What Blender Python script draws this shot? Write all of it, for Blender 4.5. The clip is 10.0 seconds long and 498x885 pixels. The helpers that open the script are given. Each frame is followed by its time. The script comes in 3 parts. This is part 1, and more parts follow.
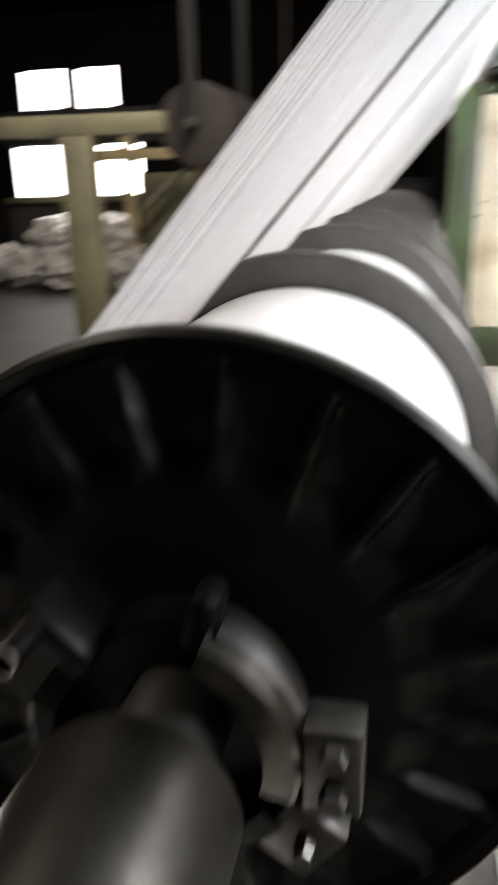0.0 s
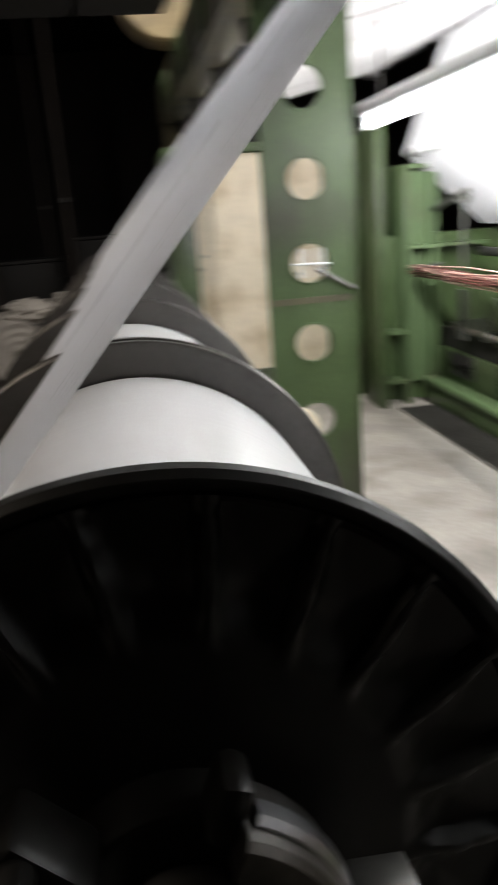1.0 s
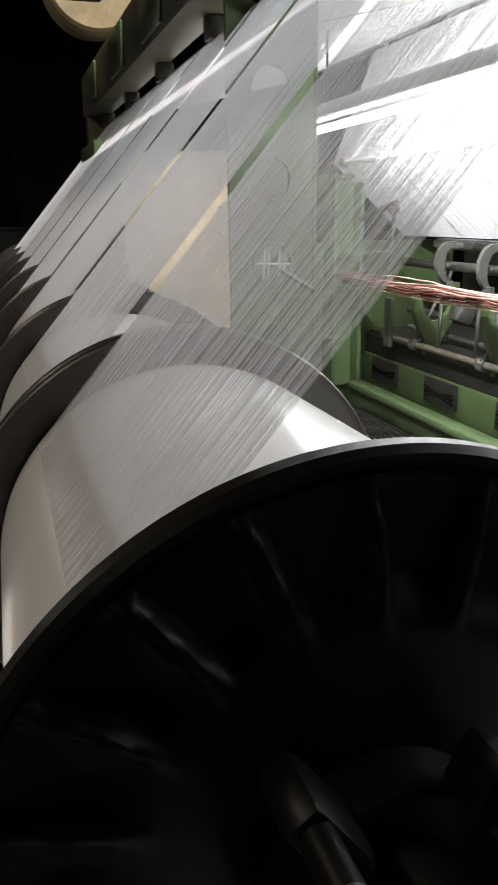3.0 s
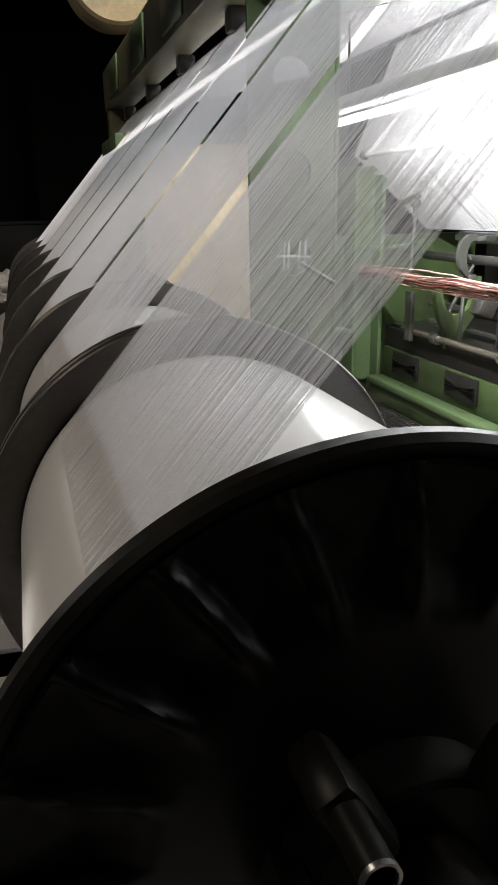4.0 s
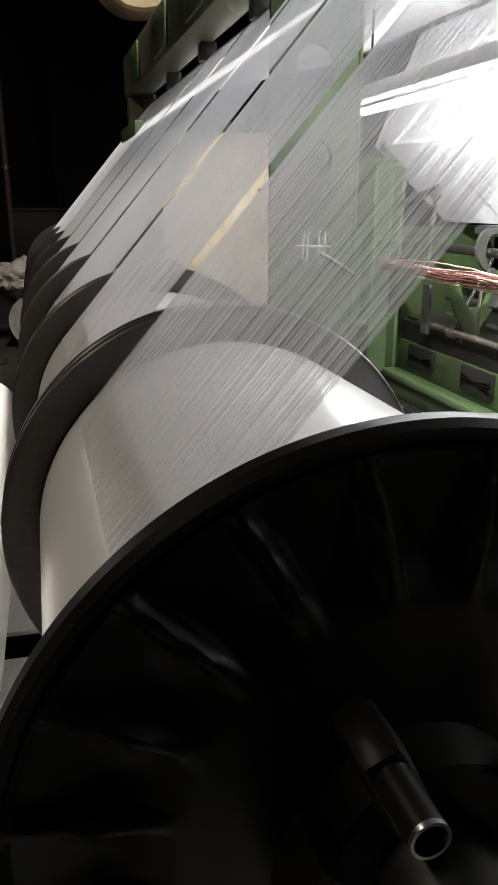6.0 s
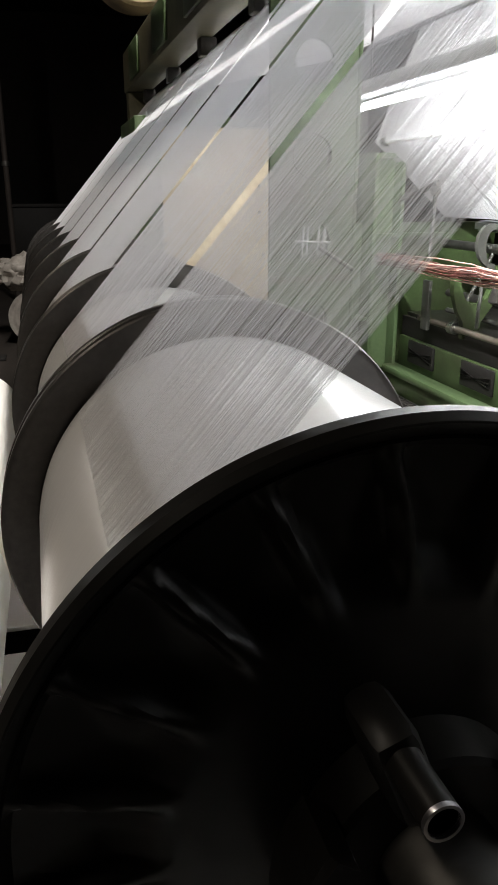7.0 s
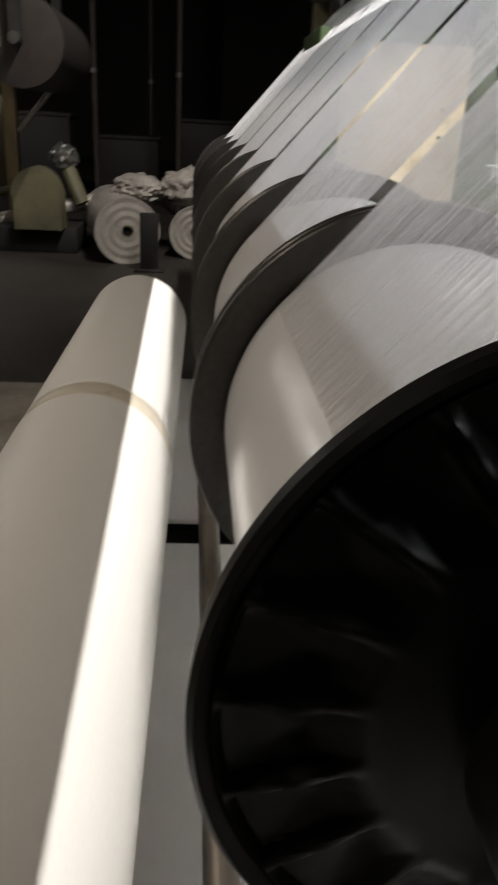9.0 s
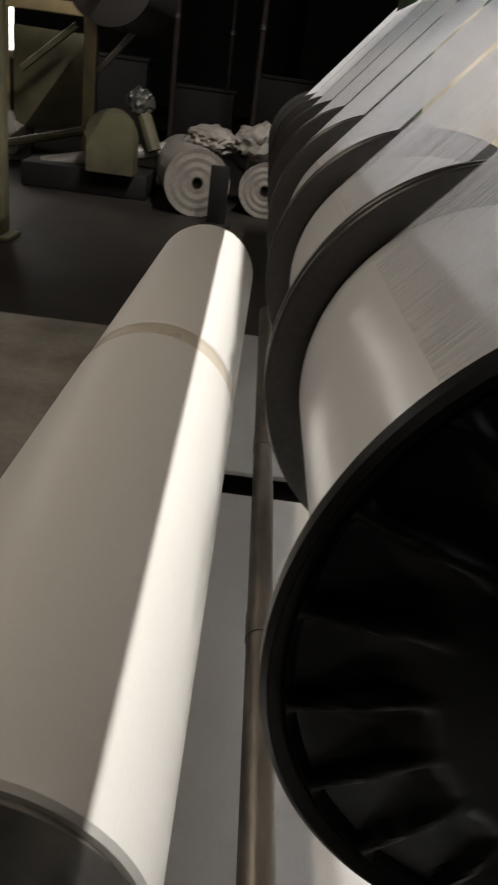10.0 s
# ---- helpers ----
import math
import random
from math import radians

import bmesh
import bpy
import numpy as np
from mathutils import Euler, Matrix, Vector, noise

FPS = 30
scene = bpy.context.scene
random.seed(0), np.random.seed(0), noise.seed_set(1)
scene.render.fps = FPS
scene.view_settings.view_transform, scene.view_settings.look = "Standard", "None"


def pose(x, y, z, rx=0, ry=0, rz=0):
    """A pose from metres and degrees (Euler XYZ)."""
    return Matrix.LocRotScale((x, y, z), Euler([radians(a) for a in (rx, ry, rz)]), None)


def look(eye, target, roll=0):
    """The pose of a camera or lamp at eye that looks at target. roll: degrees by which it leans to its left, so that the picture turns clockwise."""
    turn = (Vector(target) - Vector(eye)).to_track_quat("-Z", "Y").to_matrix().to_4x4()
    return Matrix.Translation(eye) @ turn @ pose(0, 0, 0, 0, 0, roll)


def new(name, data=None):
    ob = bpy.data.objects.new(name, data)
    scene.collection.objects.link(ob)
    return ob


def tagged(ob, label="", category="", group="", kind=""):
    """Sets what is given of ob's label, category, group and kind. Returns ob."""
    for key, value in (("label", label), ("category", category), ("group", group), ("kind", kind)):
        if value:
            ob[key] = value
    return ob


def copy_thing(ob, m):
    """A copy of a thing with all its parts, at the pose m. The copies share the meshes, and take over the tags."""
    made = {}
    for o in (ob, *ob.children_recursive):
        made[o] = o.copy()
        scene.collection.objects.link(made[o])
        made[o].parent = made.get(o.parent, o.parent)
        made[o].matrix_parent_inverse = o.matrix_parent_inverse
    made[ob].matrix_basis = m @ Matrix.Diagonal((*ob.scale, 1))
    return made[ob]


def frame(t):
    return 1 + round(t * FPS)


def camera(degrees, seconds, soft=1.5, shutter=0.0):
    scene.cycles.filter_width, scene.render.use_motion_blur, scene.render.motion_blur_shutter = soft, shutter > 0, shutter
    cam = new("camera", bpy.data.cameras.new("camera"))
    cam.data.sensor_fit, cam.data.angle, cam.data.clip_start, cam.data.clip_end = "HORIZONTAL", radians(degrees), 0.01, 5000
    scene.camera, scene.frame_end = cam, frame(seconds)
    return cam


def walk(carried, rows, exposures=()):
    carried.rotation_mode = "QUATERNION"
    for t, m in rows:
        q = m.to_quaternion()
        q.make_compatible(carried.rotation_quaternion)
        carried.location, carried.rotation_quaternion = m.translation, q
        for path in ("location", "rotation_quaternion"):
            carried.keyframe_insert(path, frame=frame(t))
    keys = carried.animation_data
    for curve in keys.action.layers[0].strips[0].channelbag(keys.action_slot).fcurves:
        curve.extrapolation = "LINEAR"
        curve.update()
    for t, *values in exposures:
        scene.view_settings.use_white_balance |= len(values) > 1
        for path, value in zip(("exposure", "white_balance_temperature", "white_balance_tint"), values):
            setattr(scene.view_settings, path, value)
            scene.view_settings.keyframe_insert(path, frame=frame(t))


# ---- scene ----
# A warp knitting hall: a shaft of yarn section beams beside a knitting machine.
# The beams' axis runs along y at height AXIS; the floor is z = 0.
AXIS = 0.55
EXPOSURES = [(0.0, 1.15), (0.6, 0.15), (1.5, 0.0), (6.8, 0.1), (8.0, 0.1), (8.5, 0.35), (9.2, 0.2), (10.0, 0.05)]
cam = camera(36.77, 10.0, soft=1.6, shutter=1.0)
walk(cam, [
    (-0.1, pose(0.1650, -0.4740, 0.9020, 69.7, 1.1, 15.55)),
    (0.0, pose(0.1511, -0.4642, 0.9082, 70.409, 1.255, 12.454)),
    (0.2, pose(0.1222, -0.4467, 0.9205, 71.75, 1.474, 6.45)),
    (0.4, pose(0.0954, -0.4315, 0.9316, 73.4, 1.971, 2.15)),
    (0.5, pose(0.0835, -0.4255, 0.9364, 72.788, 2.377, 1.838)),
    (0.6, pose(0.0726, -0.4207, 0.9405, 72.85, 2.7, 1.40)),
    (0.8, pose(0.0478, -0.4125, 0.9463, 72.95, 2.4, -2.75)),
    (1.0, pose(0.0070, -0.4015, 0.9484, 73.071, 4.261, -9.893)),
    (1.5, pose(-0.1276, -0.3571, 0.9348, 71.649, 1.645, -18.954)),
    (2.0, pose(-0.1414, -0.3423, 0.9381, 72.282, 1.477, -21.081)),
    (2.5, pose(-0.1587, -0.3424, 0.9367, 72.678, 2.315, -20.472)),
    (3.0, pose(-0.1896, -0.3524, 0.9396, 73.032, 0.940, -18.077)),
    (4.5, pose(-0.1903, -0.3535, 0.9332, 72.523, 0.999, -16.094)),
    (5.0, pose(-0.2016, -0.3552, 0.9319, 72.541, 0.107, -15.666)),
    (5.5, pose(-0.1997, -0.3531, 0.9315, 72.271, 0.145, -15.398)),
    (7.0, pose(-0.1990, -0.3539, 0.9291, 71.721, 0.138, -15.393)),
    (7.5, pose(-0.2008, -0.3602, 0.9287, 71.879, 0.164, -14.899)),
    (8.0, pose(-0.2119, -0.3628, 0.9255, 70.744, -0.960, -14.518)),
    (8.3, pose(-0.2268, -0.3602, 0.9153, 68.843, -1.49, -9.95)),
    (8.5, pose(-0.2389, -0.3576, 0.9070, 67.688, -1.585, -7.808)),
    (9.0, pose(-0.2682, -0.3558, 0.8931, 66.520, -2.847, -3.881)),
    (9.5, pose(-0.2878, -0.3622, 0.8784, 64.726, -5.138, -0.966)),
    (10.0, pose(-0.3055, -0.3588, 0.8656, 63.528, -7.067, 1.406)),
], exposures=EXPOSURES)

# ---- world and light ----
world = bpy.data.worlds.new("hall_dark")
scene.world = world
world.use_nodes = True
world.node_tree.nodes["Background"].inputs[0].default_value = (0.9, 0.88, 0.85, 1)
world.node_tree.nodes["Background"].inputs[1].default_value = 0.009


def area_lamp(name, m, sx, sy, power, color):
    """A lamp sx across and sy along the hall."""
    data = bpy.data.lights.new(name, "AREA")
    data.shape, data.size, data.size_y, data.energy, data.color = "RECTANGLE", sy, sx, power, color
    ob = new(name, data)
    ob.matrix_world = m
    return ob


COOL, WARM = (0.97, 0.98, 0.95), (1.0, 0.88, 0.72)
LAMP_X, LAMP_Z = 0.95, AXIS + 0.672
# fluorescent tubes over the knitting bed, the ceiling lamps, and the far window
for y, power in ((1.75, 9.6), (0.45, 9.6)):
    area_lamp("bed_lamp_light", look((LAMP_X - 0.02, y, LAMP_Z - 0.03), (0.1, y, AXIS - 0.1)), 0.04, 1.25, power, COOL)
    area_lamp("bed_lamp_light", look((LAMP_X + 0.03, y, LAMP_Z - 0.01), (1.55, y, AXIS + 0.72)), 0.04, 1.25, 74, COOL)
area_lamp("aisle_lamp_light", look((-1.9, 0.9, 3.1), (-0.3, 0.7, 0.6)), 0.15, 2.4, 30, WARM)
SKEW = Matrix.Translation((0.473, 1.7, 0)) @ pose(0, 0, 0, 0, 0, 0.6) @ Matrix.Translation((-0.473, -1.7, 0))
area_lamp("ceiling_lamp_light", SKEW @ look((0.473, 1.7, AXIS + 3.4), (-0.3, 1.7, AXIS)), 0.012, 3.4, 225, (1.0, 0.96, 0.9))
area_lamp("window_light", look((-2.9, 6.3, AXIS + 0.7), (-2.7, 5.0, 0.3)), 0.5, 1.0, 4, (1.0, 0.97, 0.92))


# ---- materials ----
def material(name, base, rough=0.5, metal=0.0, vary=0.15, scale=6.0, fine=60.0, bump=0.05, stain=None, stain_amount=0.0,
             stretch=(1, 1, 1), emit=0.0, coat=0.0, spec=0.5):
    mat = bpy.data.materials.new(name)
    mat.use_nodes = True
    nt = mat.node_tree
    N, L = nt.nodes, nt.links
    bsdf = N["Principled BSDF"]
    tc = N.new("ShaderNodeTexCoord")
    mp = N.new("ShaderNodeMapping")
    mp.inputs["Scale"].default_value = stretch
    L.new(tc.outputs["Object"], mp.inputs["Vector"])
    big = N.new("ShaderNodeTexNoise")
    big.inputs["Scale"].default_value, big.inputs["Detail"].default_value = scale, 6
    small = N.new("ShaderNodeTexNoise")
    small.inputs["Scale"].default_value, small.inputs["Detail"].default_value = fine, 4
    for n in (big, small):
        L.new(mp.outputs[0], n.inputs["Vector"])
    ramp = N.new("ShaderNodeValToRGB")
    lo = [max(0, c * (1 - vary)) for c in base]
    hi = [min(1, c * (1 + vary)) for c in base]
    ramp.color_ramp.elements[0].position, ramp.color_ramp.elements[1].position = 0.3, 0.7
    ramp.color_ramp.elements[0].color, ramp.color_ramp.elements[1].color = (*lo, 1), (*hi, 1)
    mixv = N.new("ShaderNodeMath")
    mixv.operation = "MULTIPLY_ADD"
    L.new(small.outputs[0], mixv.inputs[0])
    mixv.inputs[1].default_value = 0.4
    add = N.new("ShaderNodeMath")
    add.operation = "MULTIPLY"
    add.inputs[1].default_value = 0.6
    L.new(big.outputs[0], add.inputs[0])
    L.new(add.outputs[0], mixv.inputs[2])
    L.new(mixv.outputs[0], ramp.inputs[0])
    color = ramp.outputs[0]
    if stain:
        sm = N.new("ShaderNodeTexNoise")
        sm.inputs["Scale"].default_value, sm.inputs["Detail"].default_value = scale * 0.7, 8
        L.new(mp.outputs[0], sm.inputs["Vector"])
        sr = N.new("ShaderNodeValToRGB")
        sr.color_ramp.elements[0].position, sr.color_ramp.elements[1].position = 0.6 - 0.25 * stain_amount, 0.72
        L.new(sm.outputs[0], sr.inputs[0])
        mx = N.new("ShaderNodeMix")
        mx.data_type = "RGBA"
        L.new(sr.outputs[0], mx.inputs[0])
        L.new(color, mx.inputs[6])
        mx.inputs[7].default_value = (*stain, 1)
        color = mx.outputs[2]
    L.new(color, bsdf.inputs["Base Color"])
    rr = N.new("ShaderNodeMapRange")
    rr.inputs["To Min"].default_value, rr.inputs["To Max"].default_value = max(0.03, rough - 0.12), min(1, rough + 0.12)
    L.new(big.outputs[0], rr.inputs["Value"])
    L.new(rr.outputs[0], bsdf.inputs["Roughness"])
    bsdf.inputs["Metallic"].default_value = metal
    bsdf.inputs["Specular IOR Level"].default_value = spec
    bsdf.inputs["Coat Weight"].default_value = coat
    if bump:
        bp = N.new("ShaderNodeBump")
        bp.inputs["Strength"].default_value, bp.inputs["Distance"].default_value = bump, 0.01
        L.new(mixv.outputs[0], bp.inputs["Height"])
        L.new(bp.outputs[0], bsdf.inputs["Normal"])
    if emit:
        bsdf.inputs["Emission Color"].default_value = (*base, 1)
        bsdf.inputs["Emission Strength"].default_value = emit
    return mat


M_BLACK = material("black_enamelled_casting", (0.006, 0.0055, 0.005), 0.4, 0, 0.3, 9, 90, 0.04, (0.012, 0.01, 0.008), 0.4, spec=0.16)
M_FLANGE = material("dull_grey_metal_flange", (0.055, 0.051, 0.048), 0.36, 0.6, 0.35, 5, 120, 0.04, (0.1, 0.092, 0.085), 0.3)
M_YARN = material("wound_white_yarn", (0.76, 0.76, 0.775), 0.2, 0, 0.012, 3, 8, 0, stretch=(1, 200, 1))
M_CLOTH = material("wound_white_cloth", (0.78, 0.76, 0.73), 0.45, 0, 0.04, 4, 300, 0.03, stretch=(1, 0.4, 1))
M_STEEL = material("worn_bright_steel", (0.5, 0.5, 0.52), 0.28, 1, 0.2, 6, 120, 0.03, (0.2, 0.16, 0.12), 0.3)
M_SLEEVE = material("dull_oiled_steel", (0.22, 0.21, 0.2), 0.3, 1, 0.3, 7, 120, 0.05, (0.09, 0.08, 0.06), 0.45)
M_DARKSTEEL = material("oily_dark_steel", (0.12, 0.115, 0.11), 0.4, 0.9, 0.3, 8, 90, 0.06)
M_GREEN = material("green_machine_enamel", (0.052, 0.082, 0.03), 0.4, 0, 0.3, 4, 70, 0.05, (0.03, 0.026, 0.018), 0.45)
M_PALEGREEN = material("pale_green_enamel", (0.085, 0.13, 0.058), 0.42, 0, 0.22, 4, 70, 0.04, (0.07, 0.06, 0.035), 0.3)
M_CREAM = material("cream_painted_panel", (0.7, 0.62, 0.48), 0.55, 0, 0.14, 7, 40, 0.03, (0.36, 0.27, 0.15), 0.4)
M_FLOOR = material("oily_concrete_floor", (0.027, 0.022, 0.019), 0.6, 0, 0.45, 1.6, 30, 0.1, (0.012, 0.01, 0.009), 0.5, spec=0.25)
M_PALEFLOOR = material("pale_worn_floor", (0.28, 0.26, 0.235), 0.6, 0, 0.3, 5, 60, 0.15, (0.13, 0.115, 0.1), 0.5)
# Near black; on far crates and ceiling the dimness is in this colour.
M_DARK = material("near_black_paint", (0.012, 0.0105, 0.0095), 0.7, 0, 0.4, 2, 30, 0.05, spec=0.3)
M_TUBE = material("glowing_fluorescent_tube", (0.93, 0.97, 1.0), 0.4, emit=14)
M_WHITEPAINT = material("white_lamp_enamel", (0.75, 0.76, 0.77), 0.4, 0, 0.05)


def yarn_material():
    mat = bpy.data.materials.new("white_filament_yarn")
    mat.use_nodes = True
    N, L = mat.node_tree.nodes, mat.node_tree.links
    bsdf = N["Principled BSDF"]
    bsdf.inputs["Base Color"].default_value = (0.86, 0.86, 0.88, 1)
    bsdf.inputs["Roughness"].default_value = 0.4
    tr = N.new("ShaderNodeBsdfTranslucent")
    tr.inputs[0].default_value = (0.88, 0.88, 0.9, 1)
    geo = N.new("ShaderNodeNewGeometry")
    mr = N.new("ShaderNodeMapRange")
    mr.inputs["To Min"].default_value, mr.inputs["To Max"].default_value = 0.45, 0.6
    L.new(geo.outputs["Random Per Island"], mr.inputs["Value"])
    mx = N.new("ShaderNodeMixShader")
    L.new(mr.outputs[0], mx.inputs[0])
    L.new(bsdf.outputs[0], mx.inputs[1])
    L.new(tr.outputs[0], mx.inputs[2])
    L.new(mx.outputs[0], N["Material Output"].inputs["Surface"])
    return mat


M_THREAD = yarn_material()
M_YELLOW = material("worn_ochre_paint", (0.3, 0.23, 0.12), 0.55, 0, 0.25, 5, 60, 0.06, (0.12, 0.09, 0.06), 0.4)
M_OLIVE = material("dirty_olive_enamel", (0.1, 0.09, 0.05), 0.55, 0, 0.3, 5, 60, 0.06, (0.05, 0.045, 0.03), 0.4)
M_COPPER = material("red_lacquered_copper_wire", (0.15, 0.05, 0.043), 0.35, 0.3, 0.5, 9, 60, 0.03)
M_CASTGREY = material("grey_cast_iron", (0.06, 0.061, 0.055), 0.42, 0.3, 0.2, 7, 80, 0.06, (0.12, 0.11, 0.1), 0.3)
# White film and cloth, coloured grey to hold the dimness across the aisle.
M_FILM = material("crumpled_dimmed_film", (0.27, 0.245, 0.22), 0.35, 0, 0.3, 8, 60, 0.2)
M_PINKWIRE = material("pale_pink_wire", (0.55, 0.36, 0.31), 0.35, 0.2, 0.3, 9, 60, 0.03)
M_TAPE = material("pale_tan_tape", (0.6, 0.54, 0.45), 0.3, 0, 0.1, 6, 60, 0.03)
M_WORNTUBE = material("brown_worn_tube", (0.2, 0.175, 0.15), 0.4, 0.7, 0.35, 9, 70, 0.08, (0.06, 0.048, 0.036), 0.5, stretch=(1, 0.35, 1))
# Wall colour is darkened to carry the gloom of the far hall.
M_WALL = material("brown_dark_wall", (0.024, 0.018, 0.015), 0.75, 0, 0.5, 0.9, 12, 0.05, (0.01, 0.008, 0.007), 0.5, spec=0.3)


# ---- mesh helpers ----
def thing(name, m=None, **tags):
    ob = new(name)
    ob.empty_display_size = 0.1
    if m is not None:
        ob.matrix_world = m
    return tagged(ob, **tags)


def mesh_of(name, bm, mat, smooth=True):
    me = bpy.data.meshes.new(name)
    bm.normal_update()
    bm.to_mesh(me)
    bm.free()
    me.materials.append(mat)
    if smooth:
        me.polygons.foreach_set("use_smooth", [True] * len(me.polygons))
        me.set_sharp_from_angle(angle=radians(35))
    return me


def part(name, bm, mat, parent, label="", m=None):
    ob = new(name, mesh_of(name, bm, mat))
    ob.parent = parent
    if m is not None:
        ob.matrix_local = m
    if label:
        ob["label"] = label
    return ob


def solo(name, bm, mat, m=None, **tags):
    ob = new(name, mesh_of(name, bm, mat))
    if m is not None:
        ob.matrix_world = m
    return tagged(ob, **tags)


def box(bm, x0, x1, y0, y1, z0, z1, bevel=0.0):
    r = bmesh.ops.create_cube(bm, size=1, matrix=Matrix.Translation(((x0 + x1) / 2, (y0 + y1) / 2, (z0 + z1) / 2))
                              @ Matrix.Diagonal((x1 - x0, y1 - y0, z1 - z0, 1)))
    if bevel:
        es = list({e for v in r["verts"] for e in v.link_edges})
        bmesh.ops.bevel(bm, geom=es, offset=bevel, segments=2, affect="EDGES", profile=0.5)
    return bm


def boxed(*a, **k):
    return box(bmesh.new(), *a, **k)


def lathe(profile, n=64, bm=None, closed=True):
    """Turns (y, radius) pairs round the y axis."""
    bm = bm or bmesh.new()
    rings = []
    for y, r in profile:
        rings.append([bm.verts.new((r * math.cos(2 * math.pi * i / n), y, r * math.sin(2 * math.pi * i / n))) for i in range(n)])
    for a, b in zip(rings, rings[1:]):
        for i in range(n):
            j = (i + 1) % n
            bm.faces.new((a[i], a[j], b[j], b[i]))
    if closed:
        bm.faces.new(rings[0][::-1])
        bm.faces.new(rings[-1])
    bmesh.ops.recalc_face_normals(bm, faces=bm.faces)
    return bm


def rod(bm, p, q, r, n=12):
    p, q = Vector(p), Vector(q)
    d = q - p
    m = Matrix.Translation((p + q) / 2) @ d.to_track_quat("Z", "Y").to_matrix().to_4x4()
    bmesh.ops.create_cone(bm, cap_ends=True, segments=n, radius1=r, radius2=r, depth=d.length, matrix=m)
    return bm


def profile_solid(pts, y0, y1):
    """A solid with the outline pts (x, z), from y0 to y1."""
    bm = bmesh.new()
    a = [bm.verts.new((x, y0, z)) for x, z in pts]
    b = [bm.verts.new((x, y1, z)) for x, z in pts]
    n = len(pts)
    for i in range(n):
        j = (i + 1) % n
        bm.faces.new((a[i], a[j], b[j], b[i]))
    bm.faces.new(a[::-1])
    bm.faces.new(b)
    bmesh.ops.recalc_face_normals(bm, faces=bm.faces)
    return bm


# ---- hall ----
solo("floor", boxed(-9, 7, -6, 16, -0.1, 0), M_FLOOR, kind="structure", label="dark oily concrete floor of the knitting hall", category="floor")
solo("ceiling", boxed(-9, 7, -6, 16, 4.2, 4.35), M_DARK, kind="structure", label="hall ceiling coloured near black for shadow", category="ceiling")
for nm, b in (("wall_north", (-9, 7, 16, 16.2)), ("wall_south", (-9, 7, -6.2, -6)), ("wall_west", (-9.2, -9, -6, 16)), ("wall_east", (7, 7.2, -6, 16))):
    solo(nm, boxed(*b, 0, 4.2), M_WALL, kind="structure", label="hall wall coloured dark for the unlit hall", category="wall")
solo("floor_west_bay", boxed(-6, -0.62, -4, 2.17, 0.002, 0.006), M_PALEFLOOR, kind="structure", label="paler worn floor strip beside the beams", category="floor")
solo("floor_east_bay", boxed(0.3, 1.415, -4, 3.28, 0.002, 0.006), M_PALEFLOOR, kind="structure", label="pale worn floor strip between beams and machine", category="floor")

# ---- section beams ----
RIM, YARN, LONG, PITCH = 0.2665, 0.2237, 0.4875, 0.512
BEAMS = 8
SPIN = 3.7  # degrees a second


def ribbed_flange():
    """A cast flange: raised rim, a ring of scalloped pockets between radial ribs, and a dished centre."""
    bm = bmesh.new()
    n, ribs = 400, 20
    radii = [RIM, RIM, 0.262, 0.2605, 0.254, 0.252] + [0.25 - 0.1 * i / 16 for i in range(17)] + [0.14, 0.12, 0.1, 0.085, 0.06]
    rings = []
    for k, r in enumerate(radii):
        ring = []
        for i in range(n):
            a = 2 * math.pi * i / n
            base = {0: 0.011, 1: 0.0, 2: -0.005, 3: -0.005, 4: 0.0, 5: 0.003}.get(k)
            if base is None:
                # ribs lean a little as they run out to the rim
                d = ((a - 0.5 * (r - 0.2) - radians(83)) * ribs / (2 * math.pi)) % 1.0
                d = min(d, 1 - d) * 2 * math.pi / ribs * r
                ridge = 0.6 * math.exp(-(d / 0.007) ** 4) + 0.4 * math.exp(-(d / 0.02) ** 2)
                u = (r - 0.15) / 0.1
                win = max(0.0, min(1, u / 0.4)) * max(0.0, min(1, (1 - u) / 0.1)) if 0 <= u <= 1 else 0.0
                win = win * win * (3 - 2 * win)
                dish = 0.001 - 0.009 * max(0, min(1, (0.25 - r) / 0.05)) - 0.008 * max(0, (0.14 - r) / 0.08)
                base = min(0.0105, dish + 0.019 * win * (1 - min(1, ridge)))
            ring.append(bm.verts.new((r * math.cos(a), base, r * math.sin(a))))
        rings.append(ring)
    for a, b in zip(rings, rings[1:]):
        for i in range(n):
            j = (i + 1) % n
            bm.faces.new((a[i], a[j], b[j], b[i]))
    # plain back plate
    back = [bm.verts.new((v.co.x, 0.012 if k else v.co.y, v.co.z)) for k in (1,) for v in rings[0]]
    for i in range(n):
        j = (i + 1) % n
        bm.faces.new((rings[0][j], rings[0][i], back[i], back[j]))
    bm.faces.new(back)
    bmesh.ops.recalc_face_normals(bm, faces=bm.faces)
    return bm


def plain_flange(y):
    return lathe([(y, 0.06), (y, RIM - 0.012), (y - 0.002, RIM - 0.009), (y - 0.002, RIM - 0.002), (y, RIM), (y + 0.010, RIM), (y + 0.012, RIM - 0.002), (y + 0.012, 0.06)], 128)


